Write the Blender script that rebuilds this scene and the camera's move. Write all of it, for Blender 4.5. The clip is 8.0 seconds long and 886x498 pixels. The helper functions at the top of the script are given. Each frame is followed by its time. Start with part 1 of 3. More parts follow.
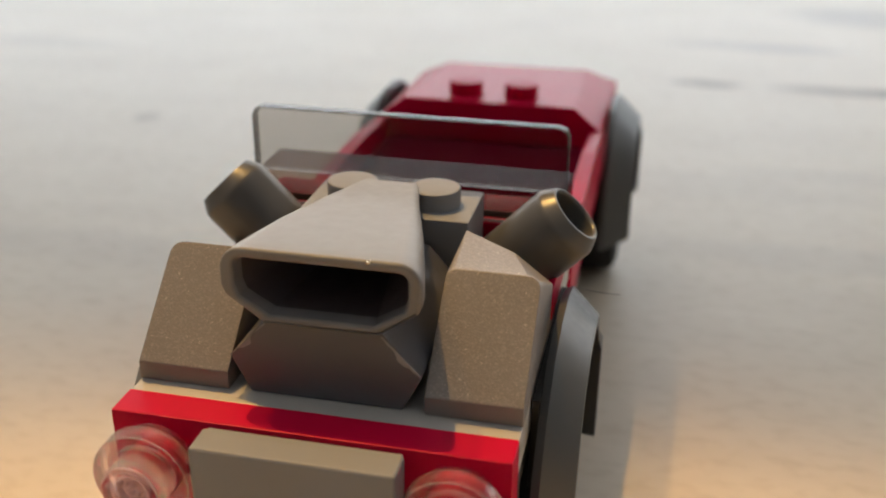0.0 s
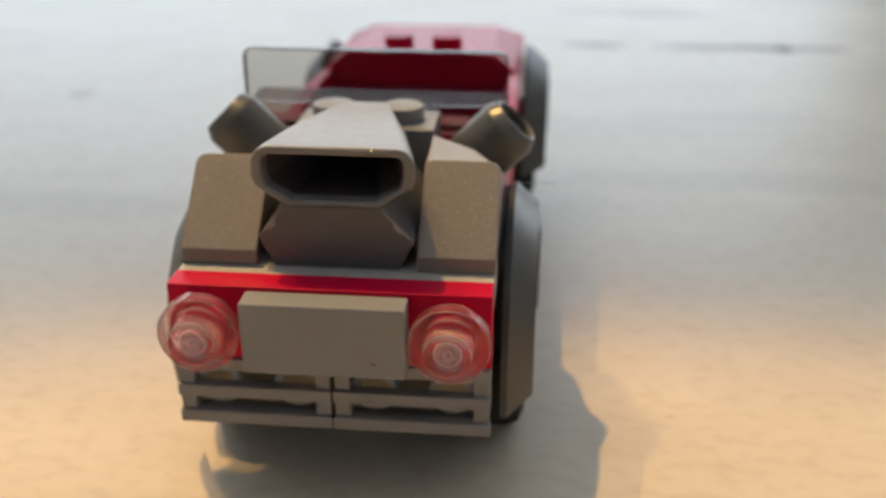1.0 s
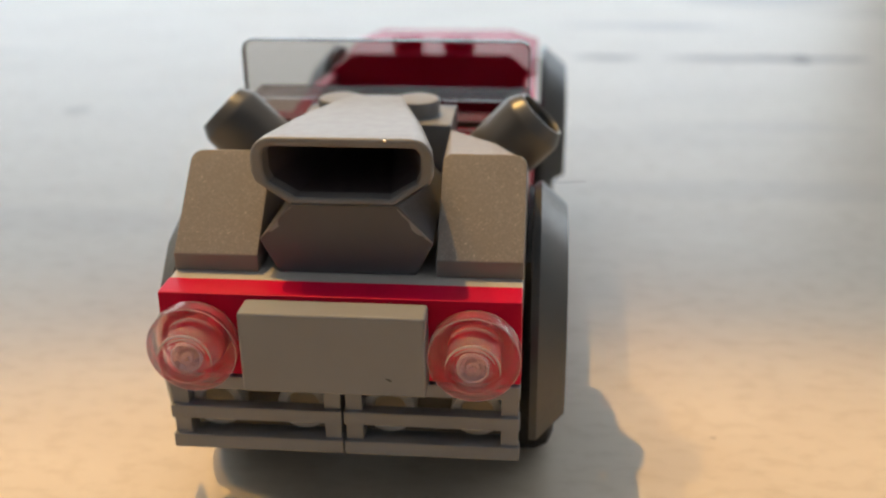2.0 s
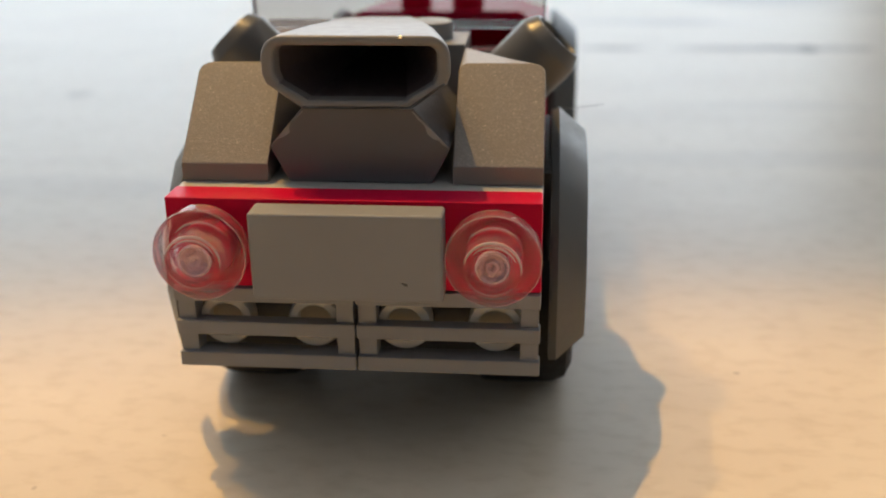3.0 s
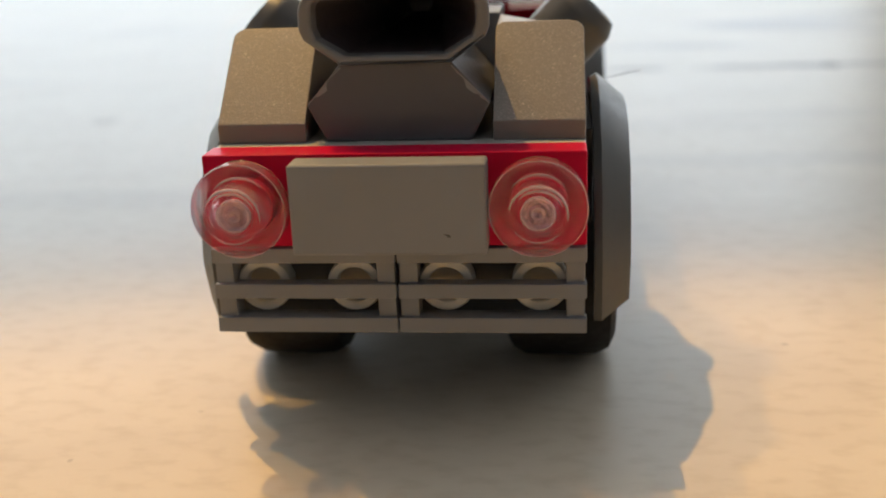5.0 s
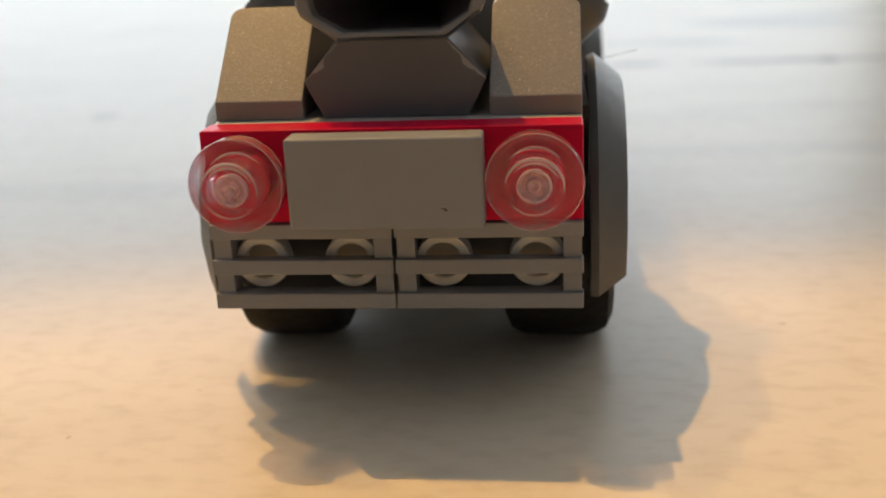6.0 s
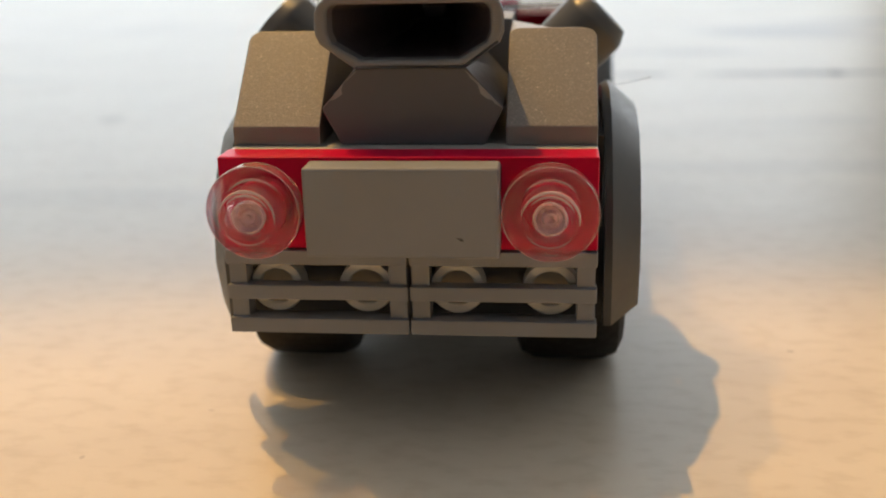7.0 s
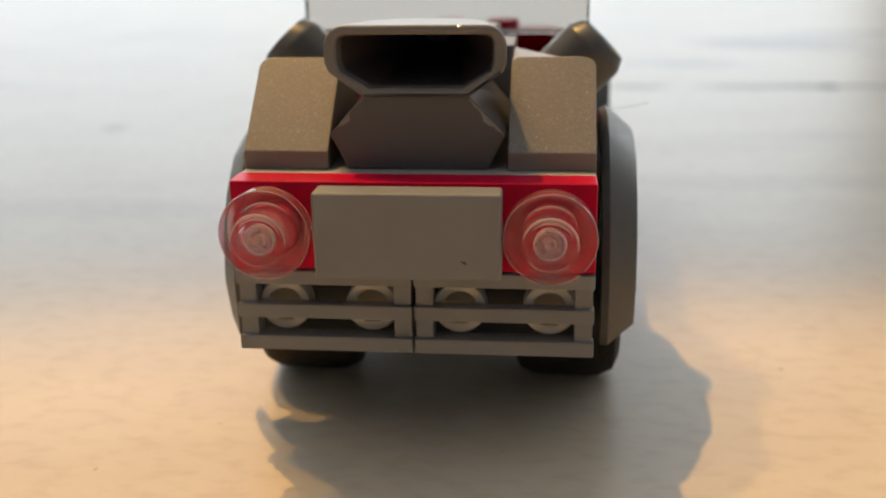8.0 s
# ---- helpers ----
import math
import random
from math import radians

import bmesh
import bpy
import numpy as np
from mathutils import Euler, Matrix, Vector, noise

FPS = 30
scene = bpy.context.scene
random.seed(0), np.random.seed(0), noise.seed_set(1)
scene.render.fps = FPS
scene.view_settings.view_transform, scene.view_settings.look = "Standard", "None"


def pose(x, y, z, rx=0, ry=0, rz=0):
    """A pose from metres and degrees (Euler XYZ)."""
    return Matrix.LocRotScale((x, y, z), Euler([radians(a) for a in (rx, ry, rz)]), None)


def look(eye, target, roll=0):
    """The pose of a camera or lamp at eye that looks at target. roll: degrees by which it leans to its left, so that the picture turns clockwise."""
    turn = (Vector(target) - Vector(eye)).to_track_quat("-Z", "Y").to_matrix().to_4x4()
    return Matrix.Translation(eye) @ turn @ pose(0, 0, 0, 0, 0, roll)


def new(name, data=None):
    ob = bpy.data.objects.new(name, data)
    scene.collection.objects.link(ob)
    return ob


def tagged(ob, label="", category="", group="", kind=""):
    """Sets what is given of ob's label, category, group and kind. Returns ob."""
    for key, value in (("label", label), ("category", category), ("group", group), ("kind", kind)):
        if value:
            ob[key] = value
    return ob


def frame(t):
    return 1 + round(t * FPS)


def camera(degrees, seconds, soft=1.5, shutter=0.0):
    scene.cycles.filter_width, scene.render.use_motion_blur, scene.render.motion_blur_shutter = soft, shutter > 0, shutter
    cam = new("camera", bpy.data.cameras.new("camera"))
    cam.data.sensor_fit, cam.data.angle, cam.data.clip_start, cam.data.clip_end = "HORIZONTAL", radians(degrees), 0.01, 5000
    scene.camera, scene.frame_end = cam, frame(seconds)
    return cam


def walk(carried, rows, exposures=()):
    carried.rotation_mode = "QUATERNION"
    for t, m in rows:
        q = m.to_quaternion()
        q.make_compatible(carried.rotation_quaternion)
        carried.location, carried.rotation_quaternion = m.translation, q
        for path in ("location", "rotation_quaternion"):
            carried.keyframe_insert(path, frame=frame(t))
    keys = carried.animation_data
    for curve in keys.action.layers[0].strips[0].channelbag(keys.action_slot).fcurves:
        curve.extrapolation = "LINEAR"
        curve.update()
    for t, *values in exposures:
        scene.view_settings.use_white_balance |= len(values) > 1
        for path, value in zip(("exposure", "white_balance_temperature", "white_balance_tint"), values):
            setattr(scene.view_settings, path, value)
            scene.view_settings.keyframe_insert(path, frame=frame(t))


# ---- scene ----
cam = camera(46.04, 8.0, soft=1.9, shutter=0.3)
cam.data.dof.use_dof, cam.data.dof.focus_distance, cam.data.dof.aperture_fstop = True, 0.086, 30.0
# seconds, eye in millimetres, pitch, roll, yaw
ROWS = [
    (0.0, 24.02, -61.86, 70.28, -24.34, -0.45, 12.47),
    (0.2, 22.98, -62.43, 71.4, -24.8, -0.55, 12.2),
    (0.5, 21.26, -69.65, 70.52, -24.74, 0.10, 10.04),
    (0.7, 20.66, -78.75, 69.61, -25.87, -0.06, 8.03),
    (0.8, 20.14, -82.25, 68.9, -25.4, 0.15, 7.0),
    (1.0, 19.71, -87.61, 70.54, -24.74, 0.09, 5.52),
    (1.2, 19.56, -88.43, 70.76, -23.97, 0.18, 5.08),
    (2.3, 16.67, -77.29, 59.08, -23.09, 0.76, 5.48),
    (2.5, 16.86, -79.37, 55.93, -23.36, 1.02, 5.10),
    (2.7, 16.26, -79.33, 54.21, -22.43, 1.33, 5.97),
    (3.0, 15.61, -80.64, 52.68, -21.35, 0.74, 5.34),
    (3.5, 15.77, -81.85, 51.77, -20.66, 1.23, 5.80),
    (3.8, 15.43, -81.26, 43.25, -19.50, 2.21, 5.86),
    (4.0, 14.99, -81.49, 39.84, -20.35, 3.03, 5.70),
    (4.2, 14.45, -80.92, 40.27, -18.55, 2.67, 6.41),
    (4.5, 13.80, -81.54, 42.82, -18.29, 2.30, 5.77),
    (4.7, 13.33, -81.69, 44.64, -18.22, 2.13, 5.89),
    (5.8, 13.74, -82.92, 41.80, -18.42, 2.38, 5.57),
    (6.0, 13.74, -82.92, 41.80, -17.99, 2.38, 5.82),
    (6.5, 12.85, -82.44, 44.25, -18.17, 1.71, 6.14),
    (7.0, 12.47, -82.83, 44.57, -18.16, 1.42, 6.06),
    (7.5, 12.17, -85.15, 47.12, -18.99, 0.89, 5.60),
    (8.0, 12.08, -85.46, 47.27, -18.06, 0.92, 5.94),
]
MM = 0.001
EXPOSURE, SPOT_POWER, WINDOW_POWER, CEILING_FILL_POWER = 0.31, 76.0, 5.6, 72.0
walk(cam, [(t, pose(x * MM, y * MM, z * MM, 90 + pitch, roll, yaw)) for t, x, y, z, pitch, roll, yaw in ROWS],
     exposures=[(t, EXPOSURE + stops, kelvin, tint) for t, stops, kelvin, tint in (
         (0.0, 0.0, 6720, 11.5), (0.5, 0.03, 6680, 11.5), (1.0, 0.06, 6200, 9.0), (2.5, 0.03, 6340, 10.0), (3.5, -0.02, 6230, 9.0), (4.0, -0.09, 6180, 9.5), (4.2, -0.09, 6120, 9.0),
         (4.7, -0.05, 6260, 9.0), (6.0, -0.06, 6570, 10.0), (8.0, -0.08, 6580, 10.0))])

# ---- light ----
world = bpy.data.worlds.new("sky")
scene.world = world
world.use_nodes = True
wn = world.node_tree.nodes
sky = wn.new("ShaderNodeTexSky")
sky.sky_type, sky.sun_disc = "NISHITA", False
SUN_HIGH, SUN_SIDE = 35.0, 120.0
sky.sun_elevation, sky.sun_rotation = radians(SUN_HIGH), radians(SUN_SIDE)
world.node_tree.links.new(sky.outputs[0], wn["Background"].inputs[0])
wn["Background"].inputs[1].default_value = 0.12


def lamp(name, kind, m, power, colour, **more):
    data = bpy.data.lights.new(name, kind)
    data.energy, data.color = power, colour
    for key, value in more.items():
        if key == "size":
            data.shape, data.size, data.size_y = "RECTANGLE", value[0], value[1]
        if key == "angle":
            data.angle = value
    ob = new(name, data)
    ob.matrix_world = m
    return ob


# warm ceiling spotlight with two lamp heads, over and behind the toy
HEADS = ((-0.49, 0.61, 1.70), (-0.80, 0.64, 1.70))
for spot_at, share in zip(HEADS, (1.0, 0.42)):
    data = bpy.data.lights.new("ceiling_spot", "SPOT")
    data.energy, data.color = SPOT_POWER * share, (1.0, 0.575, 0.16)
    data.spot_size, data.spot_blend, data.shadow_soft_size = radians(2 * 8.55), 0.09, 0.015
    new("ceiling_spot", data).matrix_world = look(spot_at, (0.06, -0.268, 0.0))
WIN_Y = 1.8
SILL, HEAD = 90, 800
WINDOWS = ((-1600, 560), (800, 1740))
for left, right in WINDOWS:
    mid, level, wide = (left + right) / 2000, (SILL + HEAD) / 2000, (right - left) / 1000
    lamp("window_light", "AREA", look((mid, WIN_Y - 0.02, level), (mid, 0, level)), WINDOW_POWER * wide, (0.907, 0.961, 1.0), size=(wide - 0.03, (HEAD - SILL) / 1000 - 0.03))
# unseen fill lamp added outside: lights the ceiling through the window, lifting the shadows
lamp("ground_light", "AREA", look((-0.52, WIN_Y + 0.6, -0.3), (-0.52, WIN_Y - 0.3, 0.9)), CEILING_FILL_POWER, (0.97, 0.985, 1.0), size=(2.2, 0.9))


# ---- materials ----
def material(name, colour, rough=0.4, metal=0.0, **more):
    m = bpy.data.materials.new(name)
    m.use_nodes = True
    b = m.node_tree.nodes["Principled BSDF"]
    b.inputs["Base Color"].default_value = (*colour, 1)
    b.inputs["Roughness"].default_value = rough
    b.inputs["Metallic"].default_value = metal
    for key, value in more.items():
        b.inputs[key.replace("_", " ")].default_value = value
    return m


def node(m, kind, **sets):
    n = m.node_tree.nodes.new(kind)
    for key, value in sets.items():
        n.inputs[key.replace("_", " ")].default_value = value
    return n


def link(m, a, b):
    m.node_tree.links.new(a, b)


def plastic(name, colour, rough=0.28, grain=0.02, grain_size=1400.0, wear=0.10, glints=None, **more):
    """Moulded plastic: faint swirl in the colour, fine scratches in the gloss, soft relief."""
    m = material(name, colour, rough, **more)
    b = m.node_tree.nodes["Principled BSDF"]
    co = node(m, "ShaderNodeTexCoord")
    broad = node(m, "ShaderNodeTexNoise", Scale=120.0, Detail=3.0)
    fine = node(m, "ShaderNodeTexNoise", Scale=grain_size, Detail=4.0)
    for n in (broad, fine):
        link(m, co.outputs["Object"], n.inputs["Vector"])
    mix = m.node_tree.nodes.new("ShaderNodeMix")
    mix.data_type = "RGBA"
    mix.inputs["A"].default_value = (*[c * (1 - wear) for c in colour], 1)
    mix.inputs["B"].default_value = (*[min(1, c * (1 + wear)) for c in colour], 1)
    link(m, broad.outputs["Fac"], mix.inputs["Factor"])
    colour_out = mix.outputs["Result"]
    if glints:
        # Mottling on upward faces; pale dots stand in for glints off the grain.
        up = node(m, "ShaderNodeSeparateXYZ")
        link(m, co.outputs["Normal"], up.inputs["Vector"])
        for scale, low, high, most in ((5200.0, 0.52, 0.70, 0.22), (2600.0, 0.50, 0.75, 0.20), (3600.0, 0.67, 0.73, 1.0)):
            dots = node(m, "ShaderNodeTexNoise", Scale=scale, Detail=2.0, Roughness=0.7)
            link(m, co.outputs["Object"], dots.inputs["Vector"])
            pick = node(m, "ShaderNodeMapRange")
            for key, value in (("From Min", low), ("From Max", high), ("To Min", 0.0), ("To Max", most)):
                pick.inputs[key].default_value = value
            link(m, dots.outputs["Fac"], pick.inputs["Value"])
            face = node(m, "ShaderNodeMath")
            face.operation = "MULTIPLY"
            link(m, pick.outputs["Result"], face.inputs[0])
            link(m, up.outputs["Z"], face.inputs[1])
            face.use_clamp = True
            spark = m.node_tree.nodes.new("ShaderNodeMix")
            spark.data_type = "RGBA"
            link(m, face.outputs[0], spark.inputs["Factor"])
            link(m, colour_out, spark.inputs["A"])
            spark.inputs["B"].default_value = (*glints, 1)
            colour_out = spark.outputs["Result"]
    link(m, colour_out, b.inputs["Base Color"])
    gloss = node(m, "ShaderNodeMapRange")
    gloss.inputs["To Min"].default_value, gloss.inputs["To Max"].default_value = rough * 0.75, rough * 1.35
    link(m, fine.outputs["Fac"], gloss.inputs["Value"])
    link(m, gloss.outputs["Result"], b.inputs["Roughness"])
    if grain:
        bump = node(m, "ShaderNodeBump", Strength=grain * 5, Distance=0.0001)
        link(m, fine.outputs["Fac"], bump.inputs["Height"])
        link(m, bump.outputs["Normal"], b.inputs["Normal"])
    return m


GREY = plastic("warm_grey_plastic", (0.246, 0.259, 0.284), rough=0.42, grain=0.01, grain_size=900.0, Specular_IOR_Level=0.3)
SCOOP = plastic("air_scoop_grey_plastic", (0.205, 0.206, 0.212), rough=0.38, grain=0.01, grain_size=900.0, Specular_IOR_Level=0.36)
PALE = plastic("pale_grey_plastic", (0.45, 0.44, 0.425), rough=0.4, grain=0, grain_size=300.0)
TEXTURED = plastic("textured_grey_plastic", (0.232, 0.214, 0.203), rough=0.38, grain=0.07, grain_size=6500.0, glints=(0.64, 0.565, 0.49))
DARK = plastic("dark_grey_plastic", (0.064, 0.068, 0.071), rough=0.38, grain=0)
# The foot's grey also carries the shade under the overhanging duct.
SHADE_GREY = plastic("shaded_grey_plastic", (0.104, 0.106, 0.120), rough=0.35, grain=0)
# Dark colour stands in for shade deep inside the duct.
DUCT = plastic("duct_shade", (0.085, 0.070, 0.078), rough=0.5)
PIPE = plastic("gunmetal_plastic", (0.098, 0.101, 0.104), rough=0.31, grain=0, grain_size=250.0, metal=0.2)
RED = plastic("red_plastic", (0.54, 0.003, 0.042), rough=0.36, grain=0, Specular_IOR_Level=0.085)
# Red darkened to stand in for the shade inside the cockpit.
SHADED_RED = plastic("shaded_red_plastic", (0.13, 0.005, 0.020), rough=0.7, grain=0, Specular_IOR_Level=0.0)
BLACK = plastic("black_plastic", (0.012, 0.011, 0.011), rough=0.65, grain=0)
RUBBER = plastic("black_rubber", (0.007, 0.0065, 0.0065), rough=0.75, grain=0.06)
WHITE = plastic("white_plastic", (0.78, 0.76, 0.70), rough=0.3)
TAN = plastic("tan_plastic", (0.56, 0.49, 0.37), rough=0.4)
LENS_GLASS = material("clear_plastic", (1.0, 0.81, 0.88), 0.045, Transmission_Weight=0.94, IOR=1.45)


def thin_clear(name, tint, gloss):
    """Thin transparent sheet: light goes straight through, tinted, with a faint mirror on top."""
    m = bpy.data.materials.new(name)
    m.use_nodes = True
    nodes = m.node_tree.nodes
    nodes.remove(nodes["Principled BSDF"])
    clear, shine = nodes.new("ShaderNodeBsdfTransparent"), nodes.new("ShaderNodeBsdfGlossy")
    clear.inputs["Color"].default_value = (*tint, 1)
    shine.inputs["Roughness"].default_value = 0.08
    mix, edge = nodes.new("ShaderNodeMixShader"), nodes.new("ShaderNodeLayerWeight")
    edge.inputs["Blend"].default_value = 0.3
    weak = nodes.new("ShaderNodeMath")
    weak.operation = "MULTIPLY"
    weak.inputs[1].default_value = gloss
    link(m, edge.outputs["Facing"], weak.inputs[0])
    link(m, weak.outputs[0], mix.inputs[0])
    link(m, clear.outputs[0], mix.inputs[1])
    link(m, shine.outputs[0], mix.inputs[2])
    link(m, mix.outputs[0], nodes["Material Output"].inputs["Surface"])
    return m


def half_clear(m, share=0.5):
    """Lets part of the light go straight through, as thin clear plastic does, and bends the rest."""
    nodes = m.node_tree.nodes
    clear, mix = nodes.new("ShaderNodeBsdfTransparent"), nodes.new("ShaderNodeMixShader")
    clear.inputs["Color"].default_value = (1.0, 0.94, 0.98, 1)
    mix.inputs[0].default_value = share
    link(m, clear.outputs[0], mix.inputs[1])
    link(m, nodes["Principled BSDF"].outputs[0], mix.inputs[2])
    link(m, mix.outputs[0], nodes["Material Output"].inputs["Surface"])
    return m


CLEAR = half_clear(LENS_GLASS, 0.5)
SMOKE = thin_clear("smoky_clear_plastic", (0.78, 0.76, 0.74), 0.24)
EDGE_SMOKE = thin_clear("edge_smoky_plastic", (0.62, 0.61, 0.60), 0.16)
DEEP_SMOKE = thin_clear("deep_smoky_plastic", (0.56, 0.48, 0.43), 0.07)
FROST = plastic("frosted_clear_plastic", (0.96, 0.72, 0.78), rough=0.12, grain=1.6, grain_size=1100.0, Transmission_Weight=0.5, IOR=1.4)
EDGE_HIGHLIGHT = half_clear(material("lens_edge_highlight", (0.97, 0.84, 0.88), 0.12), 0.24)
GLEAM = half_clear(material("lens_highlight", (0.97, 0.76, 0.78), 0.06, Transmission_Weight=0.35, IOR=1.5), 0.62)
SHADOW_BROWN = plastic("brown_shadow_line", (0.07, 0.045, 0.035), rough=0.3, grain=0)
SCUFF = plastic("scuffed_plastic", (0.29, 0.285, 0.28), rough=0.6, grain=0.3, grain_size=2500.0, wear=0.4)
GLINT = material("nick_glint", (0.8, 0.72, 0.55), 0.12, 0.8)
FIBRE = material("fibre", (0.40, 0.35, 0.30), 0.5)


# marks in the wood: centre, half length along the grain, half width, strength, tint
GRIME, GREYED = (0.15, 0.115, 0.09), (0.34, 0.31, 0.29)
MARKS = [
    (85.6, 205.0, 4.0, 6.5, 0.95, GRIME), (70.0, 205.0, 26.0, 5.0, 0.62, GRIME), (83.0, 205.5, 13.0, 5.5, 0.60, GRIME), (34.0, 205.0, 12.0, 4.5, 0.60, GRIME), (96.0, 206.0, 11.0, 5.0, 0.50, GRIME),
    (48.0, 249.0, 34.0, 7.0, 0.40, GREYED), (58.0, 247.0, 18.0, 4.0, 0.40, GREYED), (92.0, 300.0, 42.0, 24.0, 0.60, GREYED), (135.0, 330.0, 60.0, 12.0, 0.55, GREYED), (120.0, 272.0, 40.0, 9.0, 0.25, GREYED), (-150.0, 205.0, 30.0, 9.0, 0.18, GREYED),
    (-150.0, 330.0, 70.0, 14.0, 0.15, GREYED), (30.0, 130.0, 60.0, 10.0, 0.12, GREYED), (-89.5, 145.0, 4.0, 5.0, 0.30, GRIME), (58.0, 100.0, 46.0, 8.0, 0.20, GREYED), (62.0, 140.0, 34.0, 6.0, 0.16, GREYED), (-66.0, 78.0, 40.0, 9.0, 0.16, GREYED), (-28.2, -5.8, 0.4, 0.4, 0.30, GRIME), (-19.6, 2.9, 0.4, 0.3, 0.22, GRIME), (36.6, 19.1, 0.5, 0.35, 0.4, GRIME),
]


def table_material():
    m = material("white_washed_wood", (0.7, 0.66, 0.6), 0.34)
    b = m.node_tree.nodes["Principled BSDF"]
    co = node(m, "ShaderNodeTexCoord")
    stretch = m.node_tree.nodes.new("ShaderNodeMapping")
    stretch.inputs["Scale"].default_value = (34.0, 90.0, 60.0)
    link(m, co.outputs["Object"], stretch.inputs["Vector"])
    grain = node(m, "ShaderNodeTexNoise", Scale=1.0, Detail=6.0, Roughness=0.6, Distortion=0.4)
    link(m, stretch.outputs["Vector"], grain.inputs["Vector"])
    pores_map = m.node_tree.nodes.new("ShaderNodeMapping")
    pores_map.inputs["Scale"].default_value = (300.0, 560.0, 300.0)
    link(m, co.outputs["Object"], pores_map.inputs["Vector"])
    pores = node(m, "ShaderNodeTexNoise", Scale=1.0, Detail=3.0)
    link(m, pores_map.outputs["Vector"], pores.inputs["Vector"])
    blot = node(m, "ShaderNodeTexNoise", Scale=30.0, Detail=5.0)
    link(m, co.outputs["Object"], blot.inputs["Vector"])
    ramp = m.node_tree.nodes.new("ShaderNodeValToRGB")
    ramp.color_ramp.elements[0].position, ramp.color_ramp.elements[0].color = 0.25, (0.645, 0.56, 0.445, 1)
    ramp.color_ramp.elements[1].position, ramp.color_ramp.elements[1].color = 0.7, (0.70, 0.617, 0.50, 1)
    link(m, grain.outputs["Fac"], ramp.inputs["Fac"])
    mix = m.node_tree.nodes.new("ShaderNodeMix")
    mix.data_type, mix.blend_type = "RGBA", "MULTIPLY"
    tone = m.node_tree.nodes.new("ShaderNodeValToRGB")
    tone.color_ramp.elements[0].position, tone.color_ramp.elements[0].color = 0.25, (0.84, 0.82, 0.80, 1)
    tone.color_ramp.elements[1].position, tone.color_ramp.elements[1].color = 0.6, (1, 1, 1, 1)
    link(m, blot.outputs["Fac"], tone.inputs["Fac"])
    mix.inputs["Factor"].default_value = 0.5
    link(m, ramp.outputs["Color"], mix.inputs["A"])
    link(m, tone.outputs["Color"], mix.inputs["B"])
    speckle = m.node_tree.nodes.new("ShaderNodeMix")
    speckle.data_type, speckle.blend_type = "RGBA", "MULTIPLY"
    speckle.inputs["Factor"].default_value = 1.0
    dents = m.node_tree.nodes.new("ShaderNodeValToRGB")
    dents.color_ramp.elements[0].position, dents.color_ramp.elements[0].color = 0.30, (0.915, 0.90, 0.875, 1)
    dents.color_ramp.elements[1].position, dents.color_ramp.elements[1].color = 0.52, (1, 1, 1, 1)
    link(m, pores.outputs["Fac"], dents.inputs["Fac"])
    link(m, mix.outputs["Result"], speckle.inputs["A"])
    link(m, dents.outputs["Color"], speckle.inputs["B"])
    base = speckle.outputs["Result"]
    wobble = node(m, "ShaderNodeTexNoise", Scale=90.0, Detail=3.0)
    link(m, co.outputs["Object"], wobble.inputs["Vector"])
    small = m.node_tree.nodes.new("ShaderNodeVectorMath")
    small.operation = "SCALE"
    small.inputs["Scale"].default_value = 0.004
    link(m, wobble.outputs["Color"], small.inputs[0])
    where = m.node_tree.nodes.new("ShaderNodeVectorMath")
    link(m, co.outputs["Object"], where.inputs[0])
    link(m, small.outputs[0], where.inputs[1])
    shine = None
    for px, py, rx, ry, depth, tint in MARKS:
        shift = m.node_tree.nodes.new("ShaderNodeMapping")
        shift.vector_type = "TEXTURE"
        shift.inputs["Location"].default_value = ((px + 2) * MM, (py + 2) * MM, 0.002)
        shift.inputs["Scale"].default_value = (rx * MM, ry * MM, 1)
        link(m, where.outputs[0], shift.inputs["Vector"])
        ball = m.node_tree.nodes.new("ShaderNodeVectorMath")
        ball.operation = "LENGTH"
        link(m, shift.outputs[0], ball.inputs[0])
        fade = node(m, "ShaderNodeMapRange")
        fade.interpolation_type = "SMOOTHSTEP"
        for key, value in (("From Min", 0.35), ("From Max", 1.0), ("To Min", depth), ("To Max", 0.0)):
            fade.inputs[key].default_value = value
        link(m, ball.outputs["Value"], fade.inputs["Value"])
        stain = m.node_tree.nodes.new("ShaderNodeMix")
        stain.data_type = "RGBA"
        link(m, fade.outputs["Result"], stain.inputs["Factor"])
        link(m, base, stain.inputs["A"])
        stain.inputs["B"].default_value = (*tint, 1)
        base = stain.outputs["Result"]
        # grime is matt as well as dark
        dull = node(m, "ShaderNodeMath")
        dull.operation = "MULTIPLY_ADD"
        dull.inputs[1].default_value, dull.inputs[2].default_value = (-0.9 if tint is GRIME else -0.35), 1.0
        link(m, fade.outputs["Result"], dull.inputs[0])
        left_over = node(m, "ShaderNodeMath")
        left_over.operation = "MULTIPLY"
        left_over.inputs[0].default_value = 0.37
        if shine:
            link(m, shine, left_over.inputs[0])
        link(m, dull.outputs[0], left_over.inputs[1])
        shine = left_over.outputs[0]
    link(m, base, b.inputs["Base Color"])
    link(m, shine, b.inputs["Specular IOR Level"])
    gloss = node(m, "ShaderNodeMapRange")
    gloss.inputs["To Min"].default_value, gloss.inputs["To Max"].default_value = 0.33, 0.46
    link(m, grain.outputs["Fac"], gloss.inputs["Value"])
    link(m, gloss.outputs["Result"], b.inputs["Roughness"])
    add = m.node_tree.nodes.new("ShaderNodeMath")
